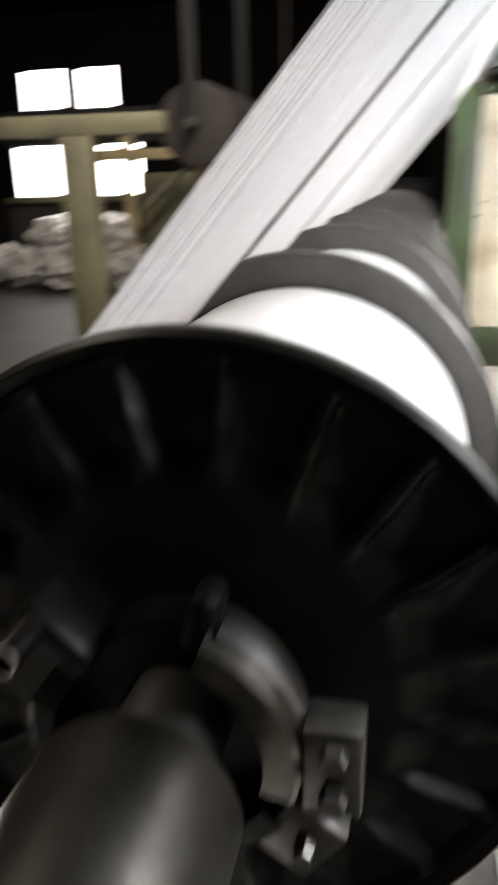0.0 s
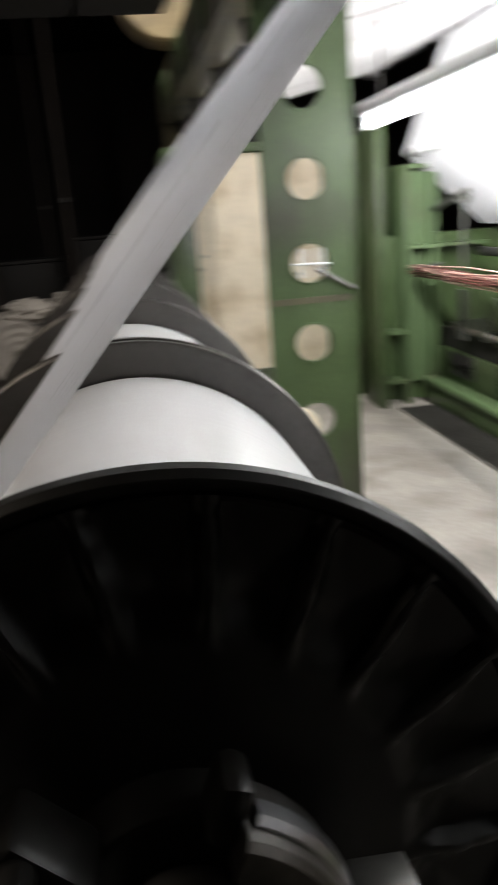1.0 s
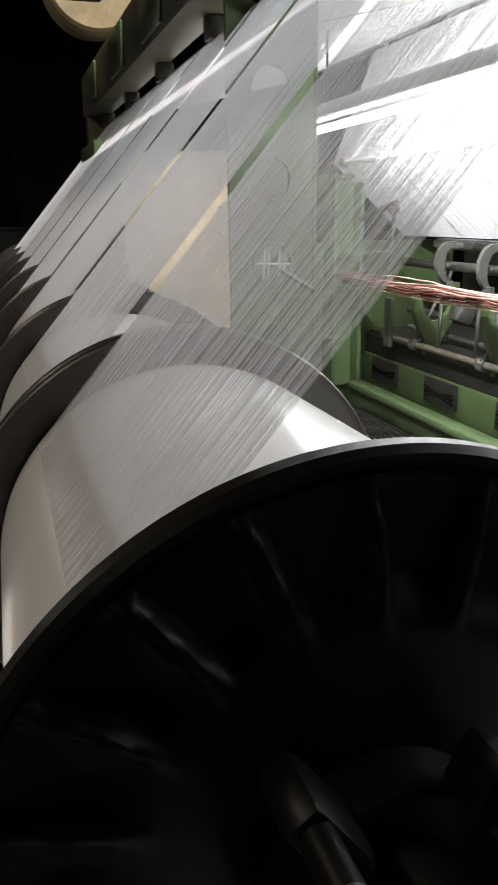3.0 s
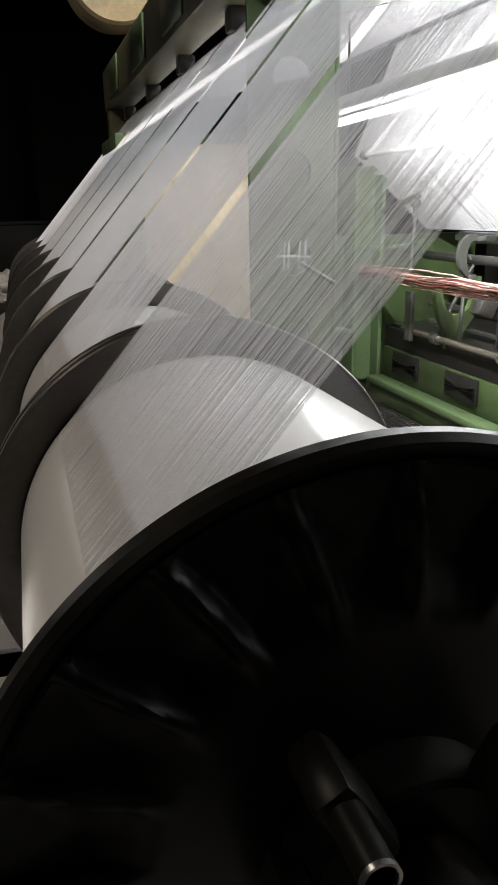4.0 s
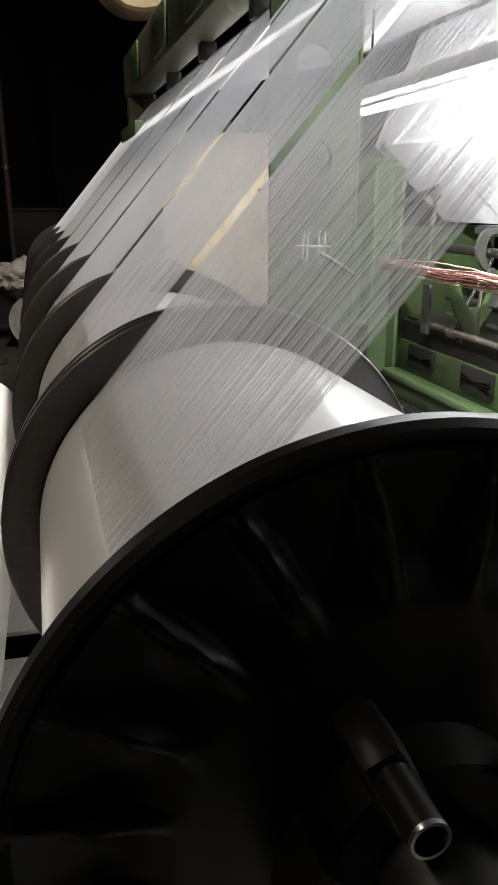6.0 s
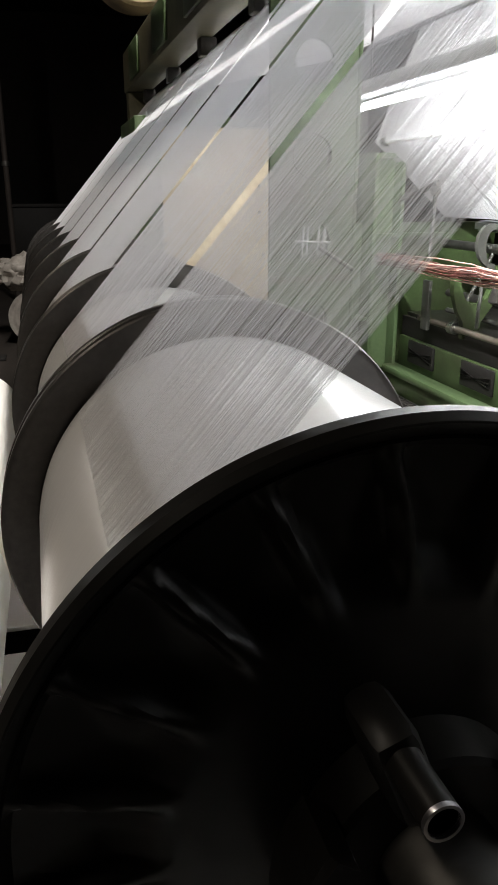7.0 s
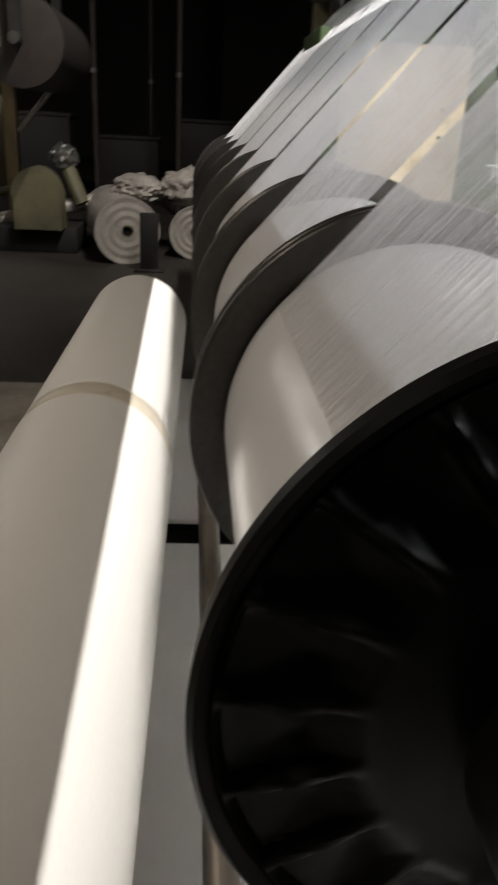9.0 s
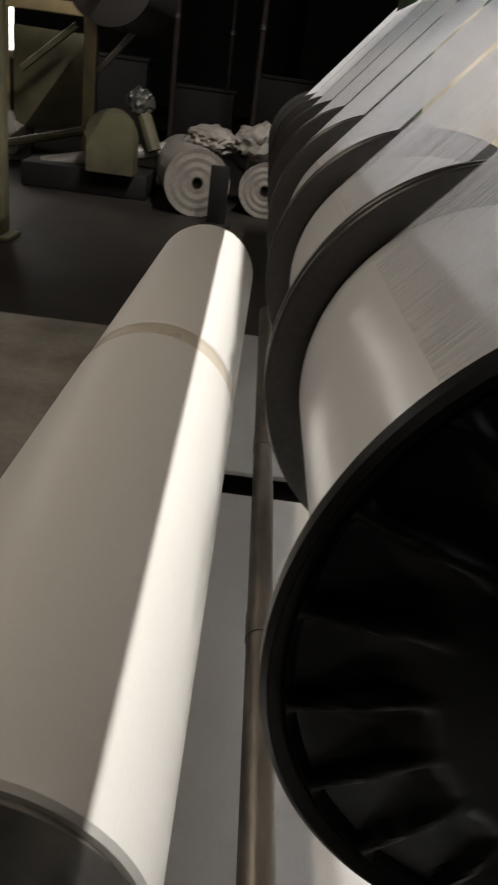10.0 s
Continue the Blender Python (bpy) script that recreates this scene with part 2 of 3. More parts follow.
def section_beam(y, near):
    ob = thing("section_beam", pose(0, y, AXIS), category="yarn beam", group="section beams on the shaft",
               label="section beam with black ribbed end flange, wound full of white yarn" if near else "section beam with dark grey flanges, wound full of white yarn")
    if near:
        part("flange", ribbed_flange(), M_BLACK, ob, "black ribbed cast flange")
    else:
        part("flange", plain_flange(0.0), M_FLANGE, ob)
    part("flange", plain_flange(LONG), M_FLANGE, ob)
    part("yarn_package", lathe([(0.0135, 0.1), (0.0135, YARN), (LONG - 0.003, YARN), (LONG - 0.003, 0.1)], 128), M_YARN, ob, "tightly wound white yarn")
    part("barrel", lathe([(0.0, 0.058), (LONG + 0.012, 0.058)], 32), M_DARKSTEEL, ob)
    return ob


beams = [section_beam(0, True), section_beam(PITCH, False)]
for k in range(2, BEAMS):
    beams.append(copy_thing(beams[1], pose(0, k * PITCH, AXIS)))


# ---- shaft with its clamp ----
def arc_block(bm, r0, r1, y0, y1, a0, a1, n=18):
    """A block bent round the y axis between two angles."""
    cols = []
    for i in range(n + 1):
        a = radians(a0 + (a1 - a0) * i / n)
        cols.append([bm.verts.new((r * math.cos(a), y, r * math.sin(a))) for r, y in ((r0, y0), (r1 - 0.004, y0), (r1, y0 + 0.004), (r1, y1), (r0, y1))])
    m = len(cols[0])
    for p, q in zip(cols, cols[1:]):
        for i in range(m):
            j = (i + 1) % m
            bm.faces.new((p[i], p[j], q[j], q[i]))
    bm.faces.new(cols[0][::-1])
    bm.faces.new(cols[-1])
    bmesh.ops.recalc_face_normals(bm, faces=bm.faces)
    return bm


def turned_box(bm, a, r0, r1, w, y0, y1, bevel=0.003):
    """A block standing out from the axis at angle a."""
    m = Matrix.Rotation(-radians(a), 4, "Y")
    t = bmesh.new()
    box(t, r0, r1, y0, y1, -w / 2, w / 2, bevel)
    t.transform(m)
    me = bpy.data.meshes.new("t")
    t.to_mesh(me)
    t.free()
    bm.from_mesh(me)
    bpy.data.meshes.remove(me)
    return bm


shaft = thing("beam_shaft", pose(0, 0, AXIS), label="steel shaft carrying the beams, with a bolted clamp collar", category="shaft")
part("bar", lathe([(-1.25, 0.04), (4.35, 0.04)], 32), M_DARKSTEEL, shaft)
part("sleeve", lathe([(-0.95, 0.06), (-0.945, 0.067), (-0.135, 0.067), (-0.13, 0.064), (-0.13, 0.04)], 64), M_SLEEVE, shaft, "polished steel sleeve")
part("collar", lathe([(-0.05, 0.041), (-0.05, 0.07), (-0.047, 0.074), (-0.012, 0.078), (-0.01, 0.041)], 48), M_BLACK, shaft)
clamp = part("clamp", arc_block(bmesh.new(), 0.07, 0.094, -0.092, -0.04, -16, 70), M_SLEEVE, shaft, "worn cast clamp half with a ridge")
part("ridge", arc_block(bmesh.new(), 0.0942, 0.1, -0.078, -0.062, -12, 66), M_STEEL, clamp)
part("lug", turned_box(bmesh.new(), 74, 0.07, 0.114, 0.022, -0.076, -0.036, 0.0095), M_BLACK, clamp)
ear = part("ear", turned_box(bmesh.new(), 0, 0.0945, 0.133, 0.066, -0.088, -0.055), M_DARKSTEEL, clamp)
for dz in (0.018, -0.015):
    b = lathe([(-0.006, 0.008), (0.0, 0.0095), (0.012, 0.0095)], 6)
    b.transform(Matrix.Translation((0.115, -0.095, dz)))
    part("bolt", b, M_DARKSTEEL, ear)
clamp_b = part("clamp", arc_block(bmesh.new(), 0.08, 0.1, -0.082, -0.035, 170, 325), M_BLACK, shaft, "dark cast clamp half")
ear_b = part("ear", turned_box(bmesh.new(), -36, 0.09, 0.137, 0.05, -0.08, -0.05), M_DARKSTEEL, clamp_b)
b = lathe([(-0.006, 0.006), (0.0, 0.008), (0.012, 0.008)], 6)
b.transform(Matrix.Rotation(radians(36), 4, "Y") @ Matrix.Translation((0.118, -0.087, 0)))
part("bolt", b, M_DARKSTEEL, ear_b)
arm = part("arm", turned_box(bmesh.new(), 137.7, 0.07, 0.134, 0.027, -0.082, -0.03, 0.009), M_BLACK, shaft)
for nm, y0, y1, ro, mt in (("hollow_pin", -0.117, -0.08, 0.0102, M_BLACK), ("pin_rim", -0.12, -0.117, 0.0103, M_STEEL)):
    b = lathe([(y0, 0.0085), (y0, ro), (y1, ro), (y1, 0.0085)], 24, closed=False)
    b.transform(Matrix.Rotation(-radians(137.7), 4, "Y") @ Matrix.Translation((0.118, 0, 0)))
    part(nm, b, mt, arm)


def bearing_stand(y):
    ob = thing("bearing_stand", pose(0, y, 0), label="dark iron bearing stand under the shaft end", category="stand", group="bearing stands")
    part("foot", boxed(-0.16, 0.16, -0.09, 0.09, 0, 0.03, bevel=0.006), M_DARKSTEEL, ob)
    part("column", boxed(-0.06, 0.06, -0.05, 0.05, 0.03, AXIS - 0.075, bevel=0.006), M_OLIVE, ob)
    b = lathe([(-0.05, 0.0405), (-0.05, 0.08), (0.05, 0.08), (0.05, 0.0405)], 32)
    b.transform(Matrix.Translation((0, 0, AXIS)))
    part("bearing", b, M_DARKSTEEL, ob)
    return ob


bearing_stand(-1.15)
bearing_stand(4.2)

# ---- yarn sheets ----
TILT = radians(49)
UX, UZ = math.cos(TILT), math.sin(TILT)
TX, TZ = -YARN * UZ, YARN * UX
REACH = 0.955
ROLL1 = (TX + UX * REACH, AXIS + TZ + UZ * REACH)
ROLL2 = (1.56, AXIS + 1.12)
KNEE = (1.35, AXIS + 0.61)
NEEDLE = (1.74, AXIS + 0.275)


def yarn_sheet(k, p, q, n, r, label, wide=LONG - 0.022):
    """Fine threads side by side, from the line p to the line q (x, z)."""
    rng = np.random.default_rng(40 + k)
    # threads run in small uneven bunches, as a reed leaves them
    u = (np.arange(n) + rng.normal(0, 0.22, n)) / n
    u = u + 0.0022 * np.sin(u * 61 + k) + 0.0018 * np.sin(u * 170 + 2 * k) + 0.0008 * np.sin(u * 411 + k)
    ys = k * PITCH + 0.016 + wide * np.clip(u, 0, 1)
    dx, dz = q[0] - p[0], q[1] - p[1]
    ln = math.hypot(dx, dz)
    nx, nz = -dz / ln, dx / ln
    verts, faces = [], []
    for y in ys:
        b = len(verts)
        y2 = y + rng.normal(0, 0.0007)
        rr = r * rng.uniform(0.8, 1.25) * (2.4 if rng.random() < 0.03 else 1.0)
        lift = rng.normal(0, 0.0006)
        for (cx, cz), yy in ((p, y), (q, y2)):
            for a in (0, 1, 2):
                t = 2 * math.pi * a / 3
                o = rr * math.cos(t) + lift
                verts.append((cx + nx * o, yy + rr * math.sin(t), cz + nz * o))
        for a in range(3):
            c = (a + 1) % 3
            faces.append((b + a, b + c, b + 3 + c, b + 3 + a))
    me = bpy.data.meshes.new("yarn_sheet")
    me.from_pydata(verts, [], faces)
    me.materials.append(M_THREAD)
    return tagged(new("yarn_sheet", me), label=label, category="yarn sheet", group="yarn sheets", kind="stuff")


for k in range(BEAMS):
    yarn_sheet(k, (TX, AXIS + TZ), ROLL1, 1800, 0.000044, "sheet of fine white warp threads drawn up from its beam")
    yarn_sheet(k, ROLL1, ROLL2, 620, 0.00026, "sheet of white warp threads passing over the machine", 0.49)
for k in range(-3, 6):
    yarn_sheet(k, ROLL2, KNEE, 620, 0.00036, "bright sheet of white warp threads hanging to the guide bar", 0.506)
    yarn_sheet(k, KNEE, NEEDLE, 620, 0.00036, "bright sheet of white warp threads running into the needle bar", 0.504)


def guide_bar(name, at, r, y0, y1, label, mat=None):
    ob = thing(name, pose(at[0], 0, at[1]), label=label, category="guide bar")
    part("bar", lathe([(y0, r * 0.8), (y0 + 0.003, r), (y1 - 0.003, r), (y1, r * 0.8)], 24), mat or M_STEEL, ob)
    for y in (y0 + 0.01, y1 - 0.05):
        b = lathe([(y, r + 0.0005), (y, r * 1.7), (y + 0.04, r * 1.7), (y + 0.04, r + 0.0005)], 24)
        part("end_collar", b, M_DARKSTEEL, ob)
    return ob


guide_bar("yarn_guide_bar", (ROLL1[0] + 0.012, ROLL1[1] - 0.010), 0.014, -1.4, 4.15, "steel guide bar over which the warp sheets turn")
guide_bar("yarn_guide_bar", (ROLL2[0] - 0.004, ROLL2[1] - 0.016), 0.014, -2.2, 4.15, "steel guide bar high over the knitting bed")
guide_bar("yarn_guide_bar", (KNEE[0] + 0.013, KNEE[1] - 0.002), 0.012, -2.2, 3.02, "white enamelled guide bar in front of the knitting bed", M_WHITEPAINT)

# rail that carries the first guide bar
rail = thing("guide_rail", label="long green box rail carrying the yarn guide bar", category="machine rail")
RX, RZ = ROLL1
part("box_beam", boxed(RX - 0.11, RX + 0.02, -1.5, 4.25, RZ + 0.05, RZ + 0.25, bevel=0.008), M_OLIVE, rail)
for y in (4.05, 3.3, 2.6, 1.9, 1.2):
    part("bracket", boxed(RX - 0.03, RX + 0.03, y - 0.03, y + 0.03, RZ - 0.012, RZ + 0.05, bevel=0.005), M_DARKSTEEL, rail)
for i, y in enumerate((3.75, 2.95, 2.25)):
    part("joint_cover", boxed(RX - 0.122, RX - 0.11, y - 0.16, y + 0.16, RZ + 0.07, RZ + 0.23, bevel=0.004), M_GREEN, rail)
for y in (4.2, -1.45):
    part("post", boxed(RX - 0.1, RX + 0.0, y - 0.05, y + 0.05, 0, RZ + 0.05, bevel=0.006), M_OLIVE, rail)

# ---- long white roller beside the beams ----
roller = thing("cloth_roller", Matrix.Translation((-0.464, 0, AXIS - 0.272)) @ pose(0, 0, 0, -0.1, 0, -0.97), label="long roller covered in smooth white cloth beside the beams", category="roller")
RR = 0.153
part("cover", lathe([(-0.02, 0.09), (-0.02, RR - 0.004), (-0.015, RR), (0.915, RR), (0.92, RR - 0.003), (0.92, 0.09)], 96), M_CLOTH, roller)
part("cover", lathe([(0.991, 0.09), (0.991, RR - 0.005), (0.995, RR - 0.002), (2.0, RR - 0.002), (2.03, RR - 0.006), (2.05, RR - 0.02), (2.055, 0.09)], 96), M_CLOTH, roller)
part("core", lathe([(-0.6, 0.143), (2.05, 0.143), (2.05, 0.06)], 64), M_FILM, roller)
part("tape_band", lathe([(0.921, 0.1435), (0.921, RR - 0.0035), (0.93, RR - 0.0005), (0.982, RR - 0.0015), (0.99, RR - 0.004), (0.99, 0.1435)], 96), M_TAPE, roller, "pale tan tape round the roller")
part("end_ring", lathe([(-0.085, 0.1435), (-0.085, 0.157), (-0.035, 0.157), (-0.03, 0.1435)], 96), M_DARKSTEEL, roller, "dark iron end ring")
part("axle", lathe([(-0.72, 0.03), (2.3, 0.03)], 24), M_STEEL, roller)
for y in (-0.7, 2.22):
    st = thing("roller_stand", pose(-0.464 + 0.017 * y, y, 0), label="dark iron stand holding the roller axle", category="stand", group="roller stands")
    part("foot", boxed(-0.1, 0.1, -0.05, 0.05, 0, 0.02, bevel=0.004), M_DARKSTEEL, st)
    part("post", boxed(-0.03, 0.03, -0.025, 0.025, 0.02, AXIS - 0.30, bevel=0.004), M_DARKSTEEL, st)

# ---- white boards and steel rail low under the beams ----
for y0, y1 in ((-0.6, 0.945), (1.04, 1.97)):
    bd = solo("white_board", boxed(-0.58, 0.02, y0, y1, 0.0, 0.012, bevel=0.003), M_CLOTH, pose(0, 0, 0.088, 0, 0, -1.5),
              label="flat cream white cloth board lying low under the beams", category="board", group="boards under the beams")
for y in (-0.5, 0.3, 1.2, 1.8):
    bl = solo("support_block", boxed(-0.5, -0.05, y - 0.03, y + 0.03, 0.0, 0.087, bevel=0.004), M_DARK, label="dark wooden block under the white boards", category="block", group="blocks")
bar = thing("floor_rail", pose(-0.226, 0, AXIS - 0.36), label="worn round steel rail running under the beams", category="rail")
part("tube", lathe([(-0.7, 0.019), (1.95, 0.019)], 24), M_WORNTUBE, bar)
for y in (-0.12, 0.42, 0.98):
    part("coupling", lathe([(y, 0.0192), (y, 0.0205), (y + 0.05, 0.0205), (y + 0.05, 0.0192)], 24), M_WORNTUBE, bar)
for y in (-0.55, 1.75):
    part("post", boxed(-0.012, 0.012, y - 0.012, y + 0.012, -(AXIS - 0.36) + 0.1, -0.014), M_DARKSTEEL, bar)


# ---- perforated stand ----
def holed_plate(x0, x1, z0, z1, holes, th, seg=24):
    """An upright plate with round holes one above another; the holes go through."""
    bm = bmesh.new()
    cx = holes[0][0]
    cuts = [z0]
    for i, (hx, hz, hr) in enumerate(holes):
        if i:
            cuts.append((holes[i - 1][1] + hz) / 2)
    cuts.append(z1)
    for (hx, hz, hr), za, zb in zip(holes, cuts, cuts[1:]):
        ring, edge = [], []
        for i in range(seg):
            a = 2 * math.pi * i / seg
            c, s = math.cos(a), math.sin(a)
            ring.append((hx + hr * c, hz + hr * s))
            k = min(((x1 if c > 0 else x0) - hx) / c if abs(c) > 1e-6 else 1e9, ((zb if s > 0 else za) - hz) / s if abs(s) > 1e-6 else 1e9)
            edge.append((hx + k * c, hz + k * s))
        fr = [bm.verts.new((x, 0, z)) for x, z in ring]
        fe = [bm.verts.new((x, 0, z)) for x, z in edge]
        br = [bm.verts.new((x, th, z)) for x, z in ring]
        be = [bm.verts.new((x, th, z)) for x, z in edge]
        corner = {}
        for x in (x0, x1):
            for z in (za, zb):
                corner[(x, z)] = (bm.verts.new((x, 0, z)), bm.verts.new((x, th, z)))
        for i in range(seg):
            j = (i + 1) % seg
            bm.faces.new((fr[i], fe[i], fe[j], fr[j]))
            bm.faces.new((br[j], be[j], be[i], br[i]))
            bm.faces.new((fr[j], br[j], br[i], fr[i]))
            if abs(edge[i][0] - edge[j][0]) > 1e-6 and abs(edge[i][1] - edge[j][1]) > 1e-6:
                x = x1 if max(edge[i][0], edge[j][0]) > x1 - 1e-6 else x0
                z = zb if max(edge[i][1], edge[j][1]) > zb - 1e-6 else za
                f, b = corner[(x, z)]
                bm.faces.new((fe[i], f, fe[j]))
                bm.faces.new((be[j], b, be[i]))
    bmesh.ops.remove_doubles(bm, verts=bm.verts, dist=1e-5)
    for x in (x0, x1):
        bm.faces.new([bm.verts.new(p) for p in ((x, 0, z0), (x, th, z0), (x, th, z1), (x, 0, z1))])
    for z in (z0, z1):
        bm.faces.new([bm.verts.new(p) for p in ((x0, 0, z), (x1, 0, z), (x1, th, z), (x0, th, z))])
    bmesh.ops.remove_doubles(bm, verts=bm.verts, dist=1e-5)
    return bm


stand = thing("perforated_stand", pose(0, 1.6, 0), label="tall green steel stand plate with a column of round holes", category="machine frame")
HOLES = [(0.512, AXIS + z, 0.052) for z in (-0.38, -0.175, 0.047, 0.261, 0.476, 0.696)] + [(0.512, AXIS + 0.915, 0.052)]
part("plate", holed_plate(0.395, 0.628, 0.02, AXIS + 1.05, HOLES, 0.014), M_GREEN, stand)
part("foot", boxed(0.36, 0.66, -0.1, 0.12, 0, 0.02, bevel=0.004), M_GREEN, stand)
part("edge_flange", boxed(0.6285, 0.64, 0.0, 0.09, 0.02, AXIS + 1.05, bevel=0.002), M_GREEN, stand)
cv = lathe([(0.0, 0.001), (0.0, 0.058), (0.006, 0.06), (0.012, 0.06)], 32)
cv.transform(Matrix.Translation((0.455, -0.014, AXIS - 0.19)))
part("hole_cover", cv, M_CREAM, stand, "pinkish cream round hole cover")
br = rod(bmesh.new(), (0.53, -0.012, AXIS + 0.245), (0.63, -0.012, AXIS + 0.185), 0.006)
part("stay", br, M_DARKSTEEL, stand)
part("strip", boxed(0.396, 0.627, -0.004, -0.0005, AXIS + 0.155, AXIS + 0.172), M_OLIVE, stand)
for dx in (-0.03, -0.017, 0.014, 0.03):
    part("cross_wire", rod(bmesh.new(), (0.513 + dx, -0.006, AXIS + 0.225), (0.517 + dx, -0.006, AXIS + 0.3), 0.003), M_WHITEPAINT, stand)
part("cross_wire", rod(bmesh.new(), (0.462, -0.01, AXIS + 0.262), (0.562, -0.01, AXIS + 0.258), 0.003), M_WHITEPAINT, stand)
# raised rims stand in for a ring of light round the holes
for hx, hz, hr in HOLES:
    rm = lathe([(-0.003, hr), (-0.003, hr + 0.004), (0.0, hr + 0.005), (0.0, hr)], 32, closed=False)
    rm.transform(Matrix.Translation((hx, 0, hz)))
    part("hole_rim", rm, M_GREEN, stand, "thin raised rim for the ring of light round a hole")

# ---- cabinet behind the stand ----
cab = thing("machine_cabinet", pose(0, 3.3, 0), label="green machine cabinet with a cream panel framed in green", category="cabinet")
part("body", boxed(0.272, 1.2, 0.02, 0.55, 0, AXIS + 0.72, bevel=0.01), M_GREEN, cab)
part("stile", boxed(0.272, 0.388, -0.012, 0.0195, 0, AXIS + 0.72, bevel=0.004), M_GREEN, cab)
part("stile", boxed(1.02, 1.2, -0.012, 0.0195, 0, AXIS + 0.72, bevel=0.004), M_GREEN, cab)
part("bottom_rail", boxed(0.389, 1.019, -0.012, 0.0195, 0, AXIS - 0.36, bevel=0.004), M_GREEN, cab)
part("top_rail", boxed(0.389, 1.019, -0.012, 0.0195, AXIS + 0.68, AXIS + 0.72, bevel=0.004), M_GREEN, cab)
panel = part("cream_panel", boxed(0.389, 1.019, 0.002, 0.0195, AXIS - 0.355, AXIS + 0.675, bevel=0.002), M_CREAM, cab, "cream painted panel with worn spots")
for x, z in ((0.42, AXIS + 0.22), (0.86, AXIS + 0.42), (0.86, AXIS + 0.30), (0.88, AXIS + 0.1), (0.40, AXIS + 0.16)):
    sc = lathe([(-0.004, 0.006), (0.0, 0.009), (0.002, 0.009)], 8)
    sc.transform(Matrix.Translation((x, 0.002, z)))
    part("screw", sc, M_DARKSTEEL, panel)

# ---- knitting machine ----
mach = thing("knitting_machine", pose(1.42, 0, AXIS), label="green warp knitting machine with a long needle bed", category="knitting machine")
B = -AXIS
Y0, Y1 = -3.2, 3.0
part("plinth", boxed(0, 0.34, Y0, Y1, B, B + 0.1, bevel=0.01), M_GREEN, mach)
part("ledge", boxed(-0.015, 0.07, Y0, Y1, B + 0.1, B + 0.135, bevel=0.01), M_PALEGREEN, mach)
part("lower_panel", boxed(0.075, 0.1, Y0, Y1, B + 0.1, B + 0.275, bevel=0.004), M_GREEN, mach)
# Black strip puts the recess shade above the vents into colour, with its dirt.
part("shaded_panel", boxed(0.085, 0.11, Y0, Y1, B + 0.276, B + 0.37, bevel=0.004), M_DARK, mach, "upper panel coloured black for dirt and recess shade")
for i, y in enumerate((2.76, 2.28, 1.78, 1.28, 0.78, 0.28, -0.22, -0.72)):
    v = part("vent", boxed(0.062, 0.074, y - 0.12, y + 0.12, B + 0.165, B + 0.27, bevel=0.003), M_DARK, mach, "black vent cover")
    for s in (-1, 1):
        for j in range(3):
            part("slat", rod(bmesh.new(), (0.058, y - 0.11, B + 0.215 + 0.02 * s * (j - 1)), (0.058, y + 0.11, B + 0.215 - 0.02 * s * (j - 1)), 0.003, 6), M_DARKSTEEL, v)
part("back_wall", boxed(0.62, 0.64, Y0, Y1, B + 0.1, 0.25), M_DARK, mach)
part("bed_floor", boxed(0.112, 0.62, Y0, Y1, B + 0.371, B + 0.385), M_DARKSTEEL, mach)
part("needle_bar", boxed(0.27, 0.33, Y0, Y1 - 0.3, 0.225, 0.27, bevel=0.004), M_STEEL, mach, "bright steel needle bar")
part("trick_plate", boxed(0.255, 0.268, Y0, Y1 - 0.3, 0.235, 0.262, bevel=0.002), M_STEEL, mach)
part("rocker_shaft", rod(bmesh.new(), (0.06, Y0, -0.16), (0.06, 2.78, -0.16), 0.014, 16), M_WORNTUBE, mach)
part("under_shaft", rod(bmesh.new(), (0.2, Y0, -0.13), (0.2, 2.78, -0.13), 0.012, 12), M_CASTGREY, mach)
part("drive_arm", boxed(0.03, 0.05, 2.66, 2.72, -0.2, 0.02, bevel=0.006), M_CASTGREY, mach)
part("rear_shaft", rod(bmesh.new(), (0.2, Y0, 0.165), (0.2, 2.85, 0.165), 0.02, 16), M_DARKSTEEL, mach)
part("rear_shaft", rod(bmesh.new(), (0.24, Y0, -0.06), (0.24, 2.85, -0.06), 0.018, 16), M_DARKSTEEL, mach)
part("white_cloth", boxed(0.42, 0.43, Y0, 2.4, -0.12, 0.12), M_FILM, mach, "white knitted cloth behind the bed")


